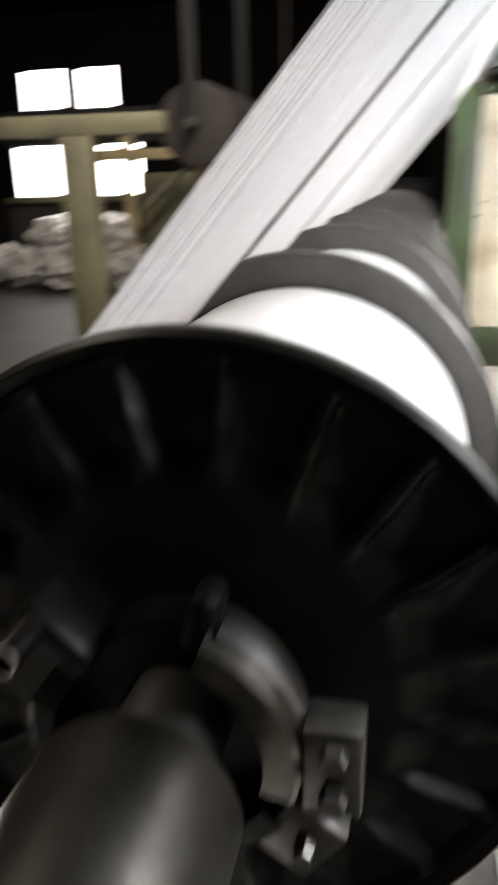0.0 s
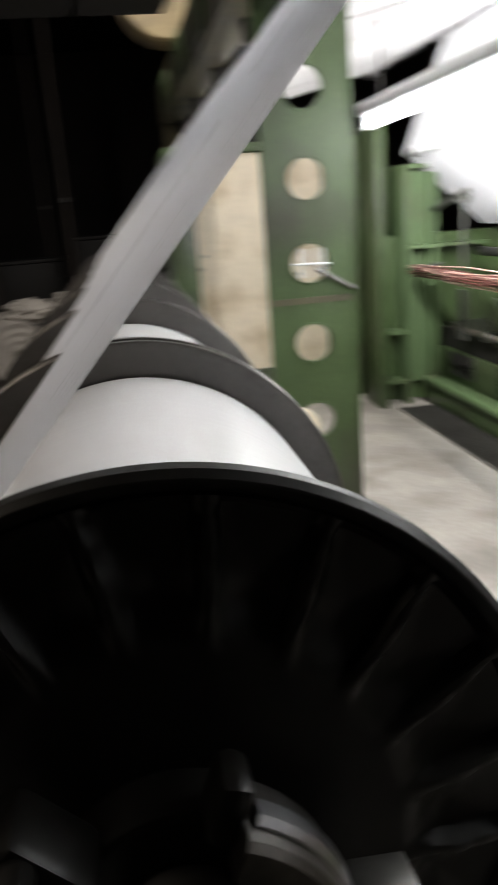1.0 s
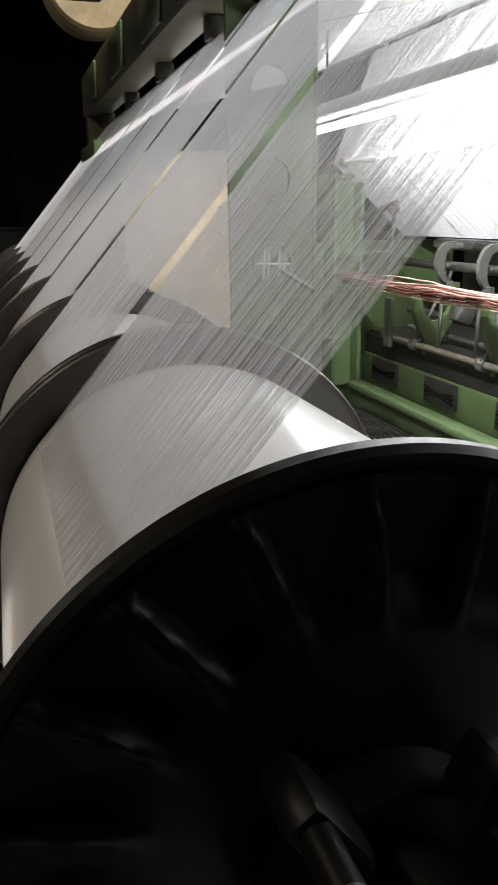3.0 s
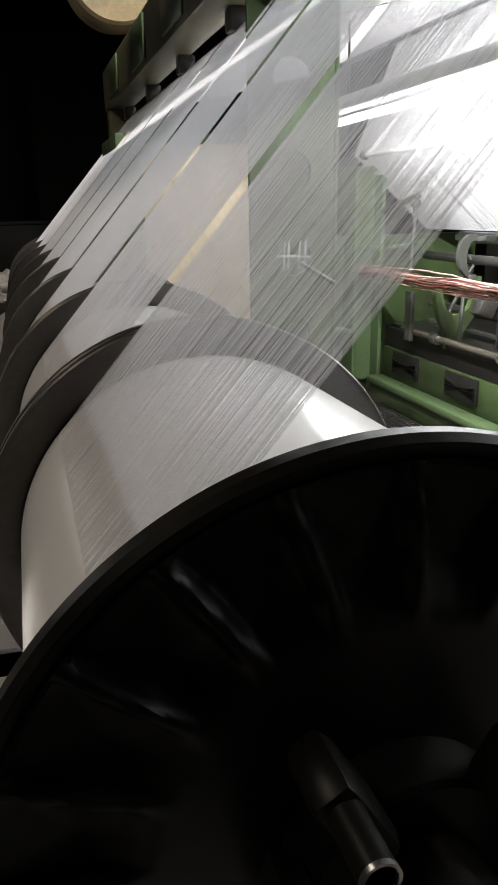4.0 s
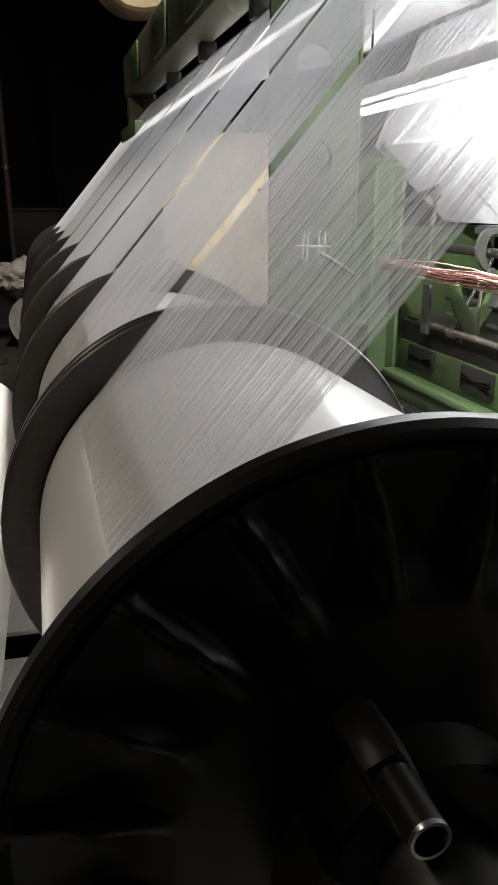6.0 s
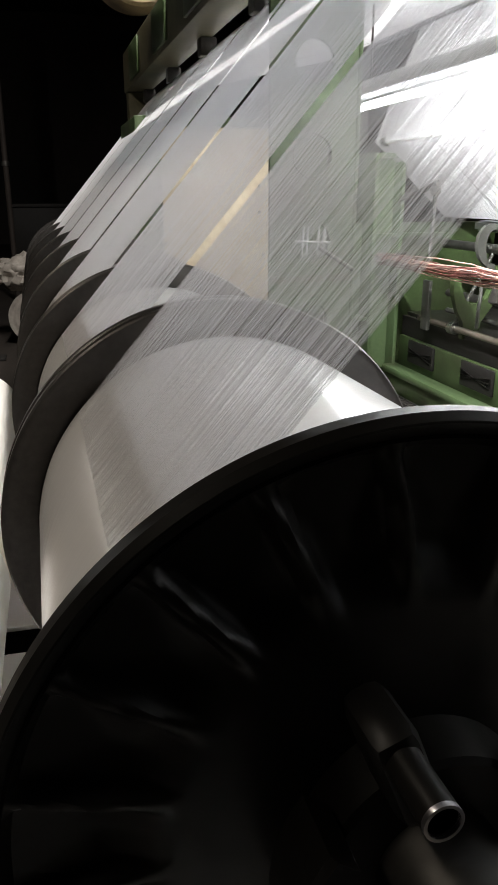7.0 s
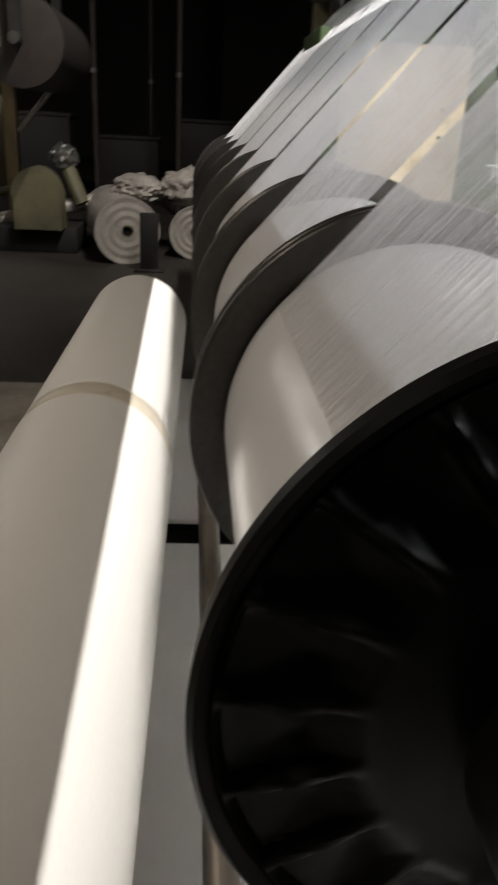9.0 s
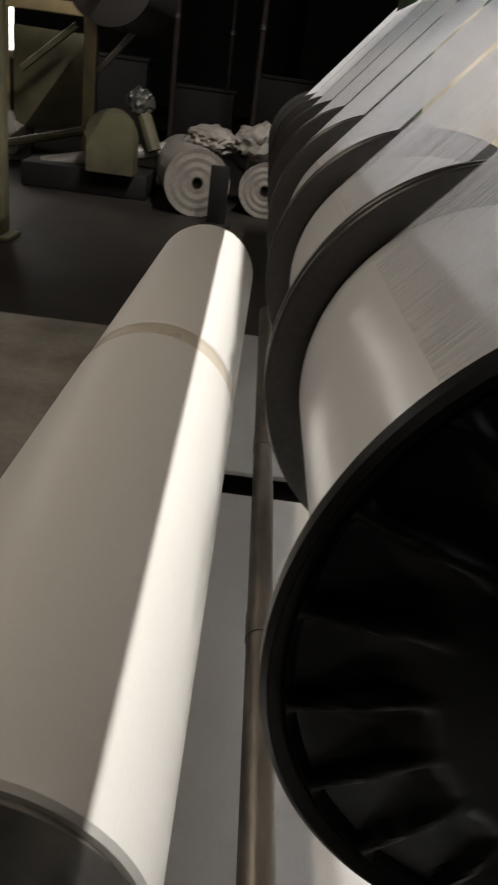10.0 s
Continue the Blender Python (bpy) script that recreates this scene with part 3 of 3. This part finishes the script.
def hook_arm():
    """A C shaped cast lever."""
    bm = bmesh.new()
    pts = []
    for i in range(13):
        a = radians(62 + 190 * i / 12)
        pts.append((0.03 + 0.085 * math.cos(a), 0.1 + 0.125 * math.sin(a), 0.012 + 0.02 * math.sin(math.pi * i / 12)))
    sec = []
    for k, (x, z, w) in enumerate(pts):
        p, q = pts[max(0, k - 1)], pts[min(12, k + 1)]
        tx, tz = q[0] - p[0], q[1] - p[1]
        l = math.hypot(tx, tz)
        nx, nz = -tz / l * w, tx / l * w
        sec.append([bm.verts.new((x + sx * nx, y, z + sx * nz)) for sx, y in ((-1, -0.014), (1, -0.014), (1, 0.014), (-1, 0.014))])
    for a, b in zip(sec, sec[1:]):
        for i in range(4):
            j = (i + 1) % 4
            bm.faces.new((a[i], a[j], b[j], b[i]))
    bm.faces.new(sec[0][::-1])
    bm.faces.new(sec[-1])
    bmesh.ops.recalc_face_normals(bm, faces=bm.faces)
    rod(bm, (0.0, -0.02, 0.1), (0.0, 0.02, 0.1), 0.012, 10)
    box(bm, 0.055, 0.115, -0.024, 0.024, 0.195, 0.225, 0.005)
    box(bm, -0.02, 0.04, -0.02, 0.02, -0.1, -0.01, 0.006)
    bm.transform(Matrix.Translation((0.02, 0, 0.085)) @ Matrix.Diagonal((0.62, 0.8, 0.62, 1)))
    return bm


hook_mesh = mesh_of("lever_arm", hook_arm(), M_CASTGREY)
collar_mesh = mesh_of("shaft_collar", lathe([(-0.02, 0.015), (-0.02, 0.026), (0.02, 0.026), (0.02, 0.015)], 16), M_STEEL)
strut_mesh = mesh_of("green_strut", profile_solid([(-0.025, -0.2), (0.045, -0.2), (0.055, -0.13), (0.1, -0.07), (0.13, 0.03), (0.125, 0.1), (0.1, 0.1), (0.098, 0.03), (0.075, -0.03), (0.04, -0.055), (0.0, -0.055), (-0.03, -0.03), (-0.05, 0.02), (-0.055, 0.08), (-0.085, 0.08), (-0.085, 0.0), (-0.06, -0.08), (-0.03, -0.13)], -0.016, 0.016), M_GREEN)
link_mesh = mesh_of("pushrod", rod(bmesh.new(), (0.02, 0.0, -0.12), (0.04, 0.02, 0.05), 0.008, 8), M_CASTGREY)
block_mesh = mesh_of("bearing_block", boxed(-0.04, 0.04, -0.035, 0.035, -0.05, 0.03, bevel=0.012), M_DARKSTEEL)
for i in range(22):
    y = 2.36 - 0.23 * i + (0.03 if i % 3 == 0 else 0.0)
    h = new("lever_arm", hook_mesh)
    h.parent, h.matrix_local = mach, pose(0.13, y, 0.03, 0, -6 + 8 * (i % 2), 0)
    for ms, at in ((link_mesh, pose(0.05, y - 0.07, -0.02)), (block_mesh, pose(0.16, y - 0.1, 0.0, 0, 20, 0))):
        o = new(ms.name, ms)
        o.parent, o.matrix_local = mach, at
    if i % 2 == 0:
        c = new("shaft_collar", collar_mesh)
        c.parent, c.matrix_local = mach, pose(0.06, y + 0.09, -0.16)
        g = new("green_strut", strut_mesh)
        g.parent, g.matrix_local = mach, pose(0.1, y + 0.05, 0.0)
        part("tie_rod", rod(bmesh.new(), (0.06, y + 0.09, -0.15), (0.2, y + 0.05, 0.16), 0.008, 8), M_CASTGREY, mach)
# end frame with recessed window and ribs
part("end_frame", boxed(-0.105, -0.085, 2.98, 3.2, B, 0.56, bevel=0.004), M_PALEGREEN, mach)
part("end_frame", boxed(0.03, 0.05, 2.98, 3.2, B, 0.56, bevel=0.004), M_PALEGREEN, mach)
part("cross_rib", boxed(-0.085, 0.03, 2.985, 3.2, 0.54, 0.56), M_PALEGREEN, mach)
part("cross_rib", boxed(-0.085, 0.3, 2.985, 3.2, 0.19, 0.205), M_PALEGREEN, mach)
part("recess_panel", boxed(-0.085, 0.03, 3.06, 3.08, B + 0.1, 0.54), M_PALEGREEN, mach)
part("cross_rib", boxed(-0.2, -0.105, 2.99, 3.1, -0.2, -0.185), M_PALEGREEN, mach)
part("cross_rib", boxed(-0.2, -0.105, 2.99, 3.1, -0.44, -0.425), M_PALEGREEN, mach)
part("end_wall", boxed(-0.215, 0.62, 3.1, 3.2, B, 0.25), M_GREEN, mach)
part("dark_column", boxed(-0.25, -0.21, 2.95, 3.2, B, 0.74, bevel=0.006), M_GREEN, mach)
for (p, q) in (((0.03, 2.97, 0.36), (0.03, 2.64, 0.425)), ((0.03, 1.87, 0.35), (0.03, 1.70, 0.39)), ((0.03, 0.87, 0.35), (0.03, 0.70, 0.39))):
    hd = part("handle", rod(bmesh.new(), p, q, 0.014, 10), M_CASTGREY, mach, "grey hand lever")
    m_ = [(a + b) / 2 for a, b in zip(p, q)]
    part("lever_rod", rod(bmesh.new(), (m_[0], q[1] + 0.02, q[2] - 0.02), (m_[0], q[1] + 0.03, 0.1), 0.009, 8), M_CASTGREY, hd)
    part("knuckle", lathe([(-0.015, 0.01), (-0.012, 0.02), (0.012, 0.02), (0.015, 0.01)], 12), M_CASTGREY, hd, m=Matrix.Translation((m_[0], q[1] + 0.02, q[2] - 0.03)))

# perforated grating along the machine's foot
grate = thing("floor_grating", pose(1.33, 0, 0.007), label="dark steel floor grating along the machine foot", category="grating")
part("frame", boxed(-0.085, -0.078, -2.0, 2.9, 0, 0.012), M_DARKSTEEL, grate)
part("frame", boxed(0.075, 0.083, -2.0, 2.9, 0, 0.012), M_DARKSTEEL, grate)
vv, ff = [], []
for i in range(163):
    y = -1.98 + 0.03 * i
    c = len(vv)
    vv += [(-0.078, y, 0), (0.075, y, 0), (0.075, y, 0.01), (-0.078, y, 0.01), (-0.078, y + 0.006, 0), (0.075, y + 0.006, 0), (0.075, y + 0.006, 0.01), (-0.078, y + 0.006, 0.01)]
    ff += [(c, c + 1, c + 2, c + 3), (c + 5, c + 4, c + 7, c + 6), (c + 3, c + 2, c + 6, c + 7)]
for x in (-0.05, -0.02, 0.01, 0.04):
    c = len(vv)
    vv += [(x, -2, 0.002), (x + 0.005, -2, 0.002), (x + 0.005, -2, 0.009), (x, -2, 0.009), (x, 2.9, 0.002), (x + 0.005, 2.9, 0.002), (x + 0.005, 2.9, 0.009), (x, 2.9, 0.009)]
    ff += [(c, c + 3, c + 7, c + 4), (c + 1, c + 5, c + 6, c + 2), (c + 3, c + 2, c + 6, c + 7)]
gm = bpy.data.meshes.new("grating_mesh")
gm.from_pydata(vv, [], ff)
gm.materials.append(M_DARKSTEEL)
go = tagged(new("grating_mesh", gm), kind="stuff")
go.parent = grate

# bundle of red wires in front of the bed
wires = thing("wire_bundle", pose(1.35, 0, AXIS + 0.1), label="long bundle of red and copper coloured wires before the needle bed", category="wires")
rng = random.Random(5)
for i in range(30):
    cu = bpy.data.curves.new("wire", "CURVE")
    cu.dimensions, cu.bevel_depth, cu.bevel_resolution = "3D", 0.0028, 1
    sp = cu.splines.new("POLY")
    n = 60
    sp.points.add(n - 1)
    ph, ox, oz = rng.uniform(0, 6.28), rng.uniform(-0.036, 0.036), rng.gauss(0, 0.014)
    for j in range(n):
        y = -2.6 + 5.55 * j / (n - 1)
        w = 0.008 * math.sin(y * (6 + i % 5) + ph) + rng.uniform(-0.004, 0.004)
        sp.points[j].co = (ox + w, y, oz + 0.5 * w - 0.004 * math.sin(y * 3 + ph), 1)
    cu.materials.append(M_PINKWIRE if i % 5 in (1, 3) else M_COPPER)
    tmp = bpy.data.objects.new("wire_tmp", cu)
    scene.collection.objects.link(tmp)
    me = bpy.data.meshes.new_from_object(tmp.evaluated_get(bpy.context.evaluated_depsgraph_get()))
    bpy.data.objects.remove(tmp)
    w = new("wire", me)
    w.parent = wires
for y in (2.95, 1.9, 0.9, -0.2, -1.3, -2.6):
    part("wire_tie", lathe([(y - 0.008, 0.001), (y - 0.008, 0.022), (y + 0.008, 0.022), (y + 0.008, 0.001)], 14), M_DARKSTEEL, wires)
for y in (2.95, -2.6):
    part("hanger", rod(bmesh.new(), (0, y, 0), (0.13, y, 0.02), 0.008, 8), M_DARKSTEEL, wires)

# ---- fluorescent fittings over the bed ----
for y in (1.75, 0.45):
    lf = thing("tube_lamp", pose(LAMP_X, y, LAMP_Z), label="lit white fluorescent tube fitting over the knitting bed", category="lamp", group="bed lamps")
    part("housing", boxed(-0.035, 0.035, -0.66, 0.66, 0.03, 0.075, bevel=0.008), M_WHITEPAINT, lf)
    part("tube", lathe([(-0.62, 0.008), (-0.615, 0.013), (0.615, 0.013), (0.62, 0.008)], 16), M_TUBE, lf, "glowing fluorescent tube")
    for s in (-0.635, 0.635):
        part("socket", boxed(-0.016, 0.016, s - 0.012, s + 0.012, -0.018, 0.031, bevel=0.003), M_WHITEPAINT, lf)
    for s in (-0.5, 0.5):
        part("hanger", rod(bmesh.new(), (0, s, 0.074), (0, s, 4.2 - LAMP_Z), 0.004, 6), M_DARKSTEEL, lf)
for lx, ly, lz, half in ((-1.95, 0.9, 3.16, 1.25), (0.49, 1.7, AXIS + 3.43, 1.75)):
    al = thing("ceiling_lamp", pose(lx, ly, lz), label="long fluorescent ceiling lamp in a white housing", category="lamp", group="ceiling lamps")
    part("housing", boxed(-0.09, 0.09, -half, half, 0.0, 0.06, bevel=0.008), M_WHITEPAINT, al)
    for q in (-1.0, 1.0):
        part("hanger", rod(bmesh.new(), (0, q, 0.05), (0, q, 4.2 - lz), 0.006, 6), M_DARKSTEEL, al)
# Added unseen panels narrow the lamp light to a slot over roller and beams
for nm, x0, x1, turn in (("light_blocker_west", -0.55, 0.0, 0.6), ("light_blocker_east", 0.055, 0.385, 1.2)):
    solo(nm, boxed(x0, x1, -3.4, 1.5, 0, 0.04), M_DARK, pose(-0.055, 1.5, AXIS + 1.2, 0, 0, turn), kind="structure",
         label="unseen dark panel added to block lamp light over the beams", category="ceiling")

# ---- cream drum over the rail ----
drum = thing("cream_drum", pose(0.41, 4.0, AXIS + 1.53), label="cream painted drum hung high beyond the guide rail", category="drum")
part("shell", lathe([(-0.12, 0.19), (-0.12, 0.235), (-0.10, 0.25), (0.12, 0.25), (0.14, 0.23), (0.14, 0.19)], 64, closed=False), M_YELLOW, drum)
part("inner_face", lathe([(-0.09, 0.01), (-0.09, 0.19), (-0.07, 0.19), (-0.07, 0.01)], 48), M_YELLOW, drum)
part("axle", lathe([(-0.15, 0.03), (0.6, 0.03)], 20), M_DARKSTEEL, drum)
part("hanger", boxed(-0.03, 0.03, 0.2, 0.26, 0.0, 4.2 - AXIS - 1.53), M_DARKSTEEL, drum)


# ---- things across the aisle ----
def cloth_roll(x, y, r, length, turn, label):
    ob = thing("cloth_roll", pose(x, y, r, 0, 0, turn), label=label, category="cloth roll", group="cloth rolls on the floor")
    prof = [(0.0, 0.038)]
    for i in range(7):
        q = 0.04 + (r - 0.045) * i / 6
        prof += [(0.006 * (i % 2), q), (0.006 * (i % 2), q + 0.01)]
    prof += [(0.004, r - 0.01), (0.012, r), (length, r), (length + 0.006, r - 0.02), (length + 0.006, 0.04)]
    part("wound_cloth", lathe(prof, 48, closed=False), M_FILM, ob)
    part("core_tube", lathe([(0.003, 0.03), (0.003, 0.038), (length, 0.038), (length, 0.03)], 24, closed=False), M_OLIVE, ob)
    # dark plug inside the tube paints the shade of the open core
    part("core_shade_plug", lathe([(0.03, 0.001), (0.03, 0.0295), (length, 0.0295)], 24), M_DARK, ob)
    return ob


cloth_roll(-0.665, 4.5, 0.2, 0.9, 12, "roll of white cloth with a dark core hole on the floor")
cloth_roll(-0.24, 4.75, 0.17, 0.8, -8, "smaller roll of white cloth on the floor")


def crumple(seed, sx, sy, sz):
    bm = bmesh.new()
    bmesh.ops.create_icosphere(bm, subdivisions=4, radius=1)
    for v in bm.verts:
        n = noise.noise(v.co * 2.3 + Vector((seed, 0, 0))) + 0.6 * noise.noise(v.co * 5.1 + Vector((0, seed, 0)))
        v.co *= 1 + 0.28 * n
        v.co.x, v.co.y, v.co.z = v.co.x * sx, v.co.y * sy, max(v.co.z, -0.75) * sz
    return bm


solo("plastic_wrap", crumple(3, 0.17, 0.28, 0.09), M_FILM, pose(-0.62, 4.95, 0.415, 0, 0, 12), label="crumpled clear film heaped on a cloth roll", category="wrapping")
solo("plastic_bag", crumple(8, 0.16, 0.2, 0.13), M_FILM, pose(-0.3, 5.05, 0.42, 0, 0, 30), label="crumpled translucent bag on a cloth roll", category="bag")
pst = thing("short_post", pose(-0.52, 4.3, 0), label="dark short iron post standing on the floor", category="post")
part("stem", boxed(-0.055, 0.055, -0.03, 0.03, 0.015, 0.34, bevel=0.006), M_DARK, pst)
part("foot", boxed(-0.09, 0.09, -0.07, 0.07, 0, 0.015, bevel=0.003), M_DARK, pst)

# roller machine far across the aisle
far = thing("winding_machine", pose(0, 5.0, 0), label="old ochre and dark winding machine across the aisle", category="winding machine")
part("base", boxed(-1.85, -1.02, -0.2, 0.3, 0.0, 0.16, bevel=0.015), M_DARK, far)
cast = profile_solid([(-1.4, 0.16), (-1.1, 0.16), (-1.1, 0.32)] + [(-1.26 + 0.16 * math.cos(radians(a)), 0.34 + 0.2 * math.sin(radians(a))) for a in range(10, 171, 16)] + [(-1.4, 0.36)], -0.3, -0.1)
part("housing", cast, M_OLIVE, far, "rounded olive cast housing")
part("post", boxed(-1.62, -1.53, 0.55, 0.64, 0, AXIS + 0.55, bevel=0.008), M_YELLOW, far)
part("post", boxed(-2.35, -2.27, 0.9, 0.98, 0, AXIS + 0.7, bevel=0.008), M_YELLOW, far)
part("top_beam", boxed(-2.6, -1.3, 0.56, 0.66, AXIS + 0.5, AXIS + 0.58, bevel=0.006), M_YELLOW, far)
part("brace", rod(bmesh.new(), (-1.52, 0.6, AXIS + 0.17), (-1.28, 0.6, AXIS + 0.45), 0.022, 8), M_FILM, far)
part("brace", rod(bmesh.new(), (-2.1, 0.7, AXIS + 0.12), (-1.7, 0.7, AXIS + 0.45), 0.025, 8), M_OLIVE, far)
part("backing_panel", boxed(-2.25, -1.66, 1.0, 1.03, 0.25, AXIS + 0.4, bevel=0.004), M_OLIVE, far)
part("rail", rod(bmesh.new(), (-2.1, 0.3, AXIS - 0.36), (-1.3, 0.3, AXIS - 0.14), 0.03, 8), M_OLIVE, far)
part("white_roller", rod(bmesh.new(), (-1.75, -0.05, AXIS - 0.42), (-0.9, 0.25, AXIS - 0.24), 0.05, 24), M_FILM, far)
part("lever", rod(bmesh.new(), (-1.02, 0.1, AXIS - 0.26), (-1.13, 0.15, AXIS + 0.0), 0.05, 10), M_OLIVE, far)
part("lever_head", crumple(12, 0.09, 0.08, 0.09), M_CASTGREY, far, m=Matrix.Translation((-1.14, 0.15, AXIS + 0.03)))
ov = thing("overhead_roll", pose(-1.2, 4.2, AXIS + 0.66), label="large dark roll hung over the aisle", category="roll")
part("wound_roll", lathe([(0.0, 0.03), (0.0, 0.19), (0.01, 0.235), (1.2, 0.235), (1.2, 0.03)], 48), M_WALL, ov)
part("spindle", lathe([(-0.12, 0.03), (1.4, 0.03)], 16), M_DARKSTEEL, ov)
for y in (-0.06, 1.3):
    part("hanger", boxed(-0.03, 0.03, y - 0.02, y + 0.02, 0, 4.2 - AXIS - 0.66), M_DARK, ov)
col = thing("column", pose(-1.6, 3.3, 0), label="worn olive steel post with a cross beam on top", category="column")
part("shaft", boxed(-0.04, 0.13, -0.06, 0.06, 0.02, AXIS + 0.56, bevel=0.01), M_OLIVE, col)
part("top_beam", boxed(-1.3, 0.5, -0.05, 0.05, AXIS + 0.562, AXIS + 0.66, bevel=0.008), M_OLIVE, col)
part("foot", boxed(-0.08, 0.17, -0.1, 0.1, 0, 0.02, bevel=0.004), M_OLIVE, col)
# lit window and pale sacks beyond the winding machine
M_PANE = material("bright_frosted_pane", (1.0, 0.97, 0.92), 0.4, vary=0.02, emit=3.0)
win = thing("window_1", pose(-2.9, 6.5, AXIS), label="bright frosted window with dark frame across the aisle", category="window", kind="structure")
for x0, x1, z0, z1 in ((-0.75, -0.1, 0.22, 0.66), (-0.05, 0.5, 0.22, 0.66), (-0.6, -0.2, 0.98, 1.3), (-0.05, 0.3, 0.98, 1.3)):
    part("pane", boxed(x0, x1, 0.0, 0.012, z0, z1), M_PANE, win)
part("window_frame", boxed(-0.85, 0.65, -0.02, 0.03, 0.67, 0.97, bevel=0.004), M_DARK, win)
part("window_frame", boxed(-0.1, -0.05, -0.02, 0.03, 0.1, 0.67), M_DARK, win)
part("window_sill", boxed(-0.85, 0.65, -0.08, 0.03, 0.16, 0.215, bevel=0.004), M_OLIVE, win)
part("wall_below", boxed(-0.85, 0.65, -0.02, 0.05, -AXIS, 0.155), M_WALL, win)
for i, (x, y, z, q) in enumerate(((-3.3, 5.9, 0.16, 0.3), (-2.75, 5.8, 0.17, 0.33), (-2.35, 6.0, 0.15, 0.28), (-3.05, 5.95, 0.42, 0.27), (-2.55, 5.95, 0.43, 0.25), (-3.6, 6.0, 0.15, 0.28))):
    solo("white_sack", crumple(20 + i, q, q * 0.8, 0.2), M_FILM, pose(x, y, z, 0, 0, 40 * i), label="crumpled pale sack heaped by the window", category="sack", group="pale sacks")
for x, y in ((-1.14, 7.0), (-0.4, 7.0), (-0.75, 9.0)):
    pp = thing("pipe", pose(x, y, 0), label="thin dark upright pipe from floor to ceiling", category="pipe", group="upright pipes")
    part("tube", rod(bmesh.new(), (0, 0, 0), (0, 0, 4.2), 0.025, 12), M_WALL, pp)
    part("clip", lathe([(-0.02, 0.026), (-0.02, 0.034), (0.02, 0.034), (0.02, 0.026)], 12), M_DARKSTEEL, pp, m=pose(0, 0, 1.2, 90, 0, 0))
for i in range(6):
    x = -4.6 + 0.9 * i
    bx = thing("stacked_crate", pose(x, 8.5 + 0.4 * (i % 3), 0), label="crate coloured near black for the shadow at the far wall", category="crate", group="far crates")
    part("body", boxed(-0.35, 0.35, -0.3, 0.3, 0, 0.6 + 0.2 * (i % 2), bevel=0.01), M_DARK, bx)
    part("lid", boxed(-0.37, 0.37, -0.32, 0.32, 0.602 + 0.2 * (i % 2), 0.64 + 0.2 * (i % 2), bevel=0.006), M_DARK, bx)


def motions():
    for k, bmo in enumerate(beams):
        walk(bmo, [(t, pose(0, k * PITCH, AXIS, 0, SPIN * t, 0)) for t in (0, 2.5, 5, 7.5, 10)])
    walk(shaft, [(t, pose(0, 0, AXIS, 0, SPIN * t, 0)) for t in (0, 2.5, 5, 7.5, 10)])


motions()
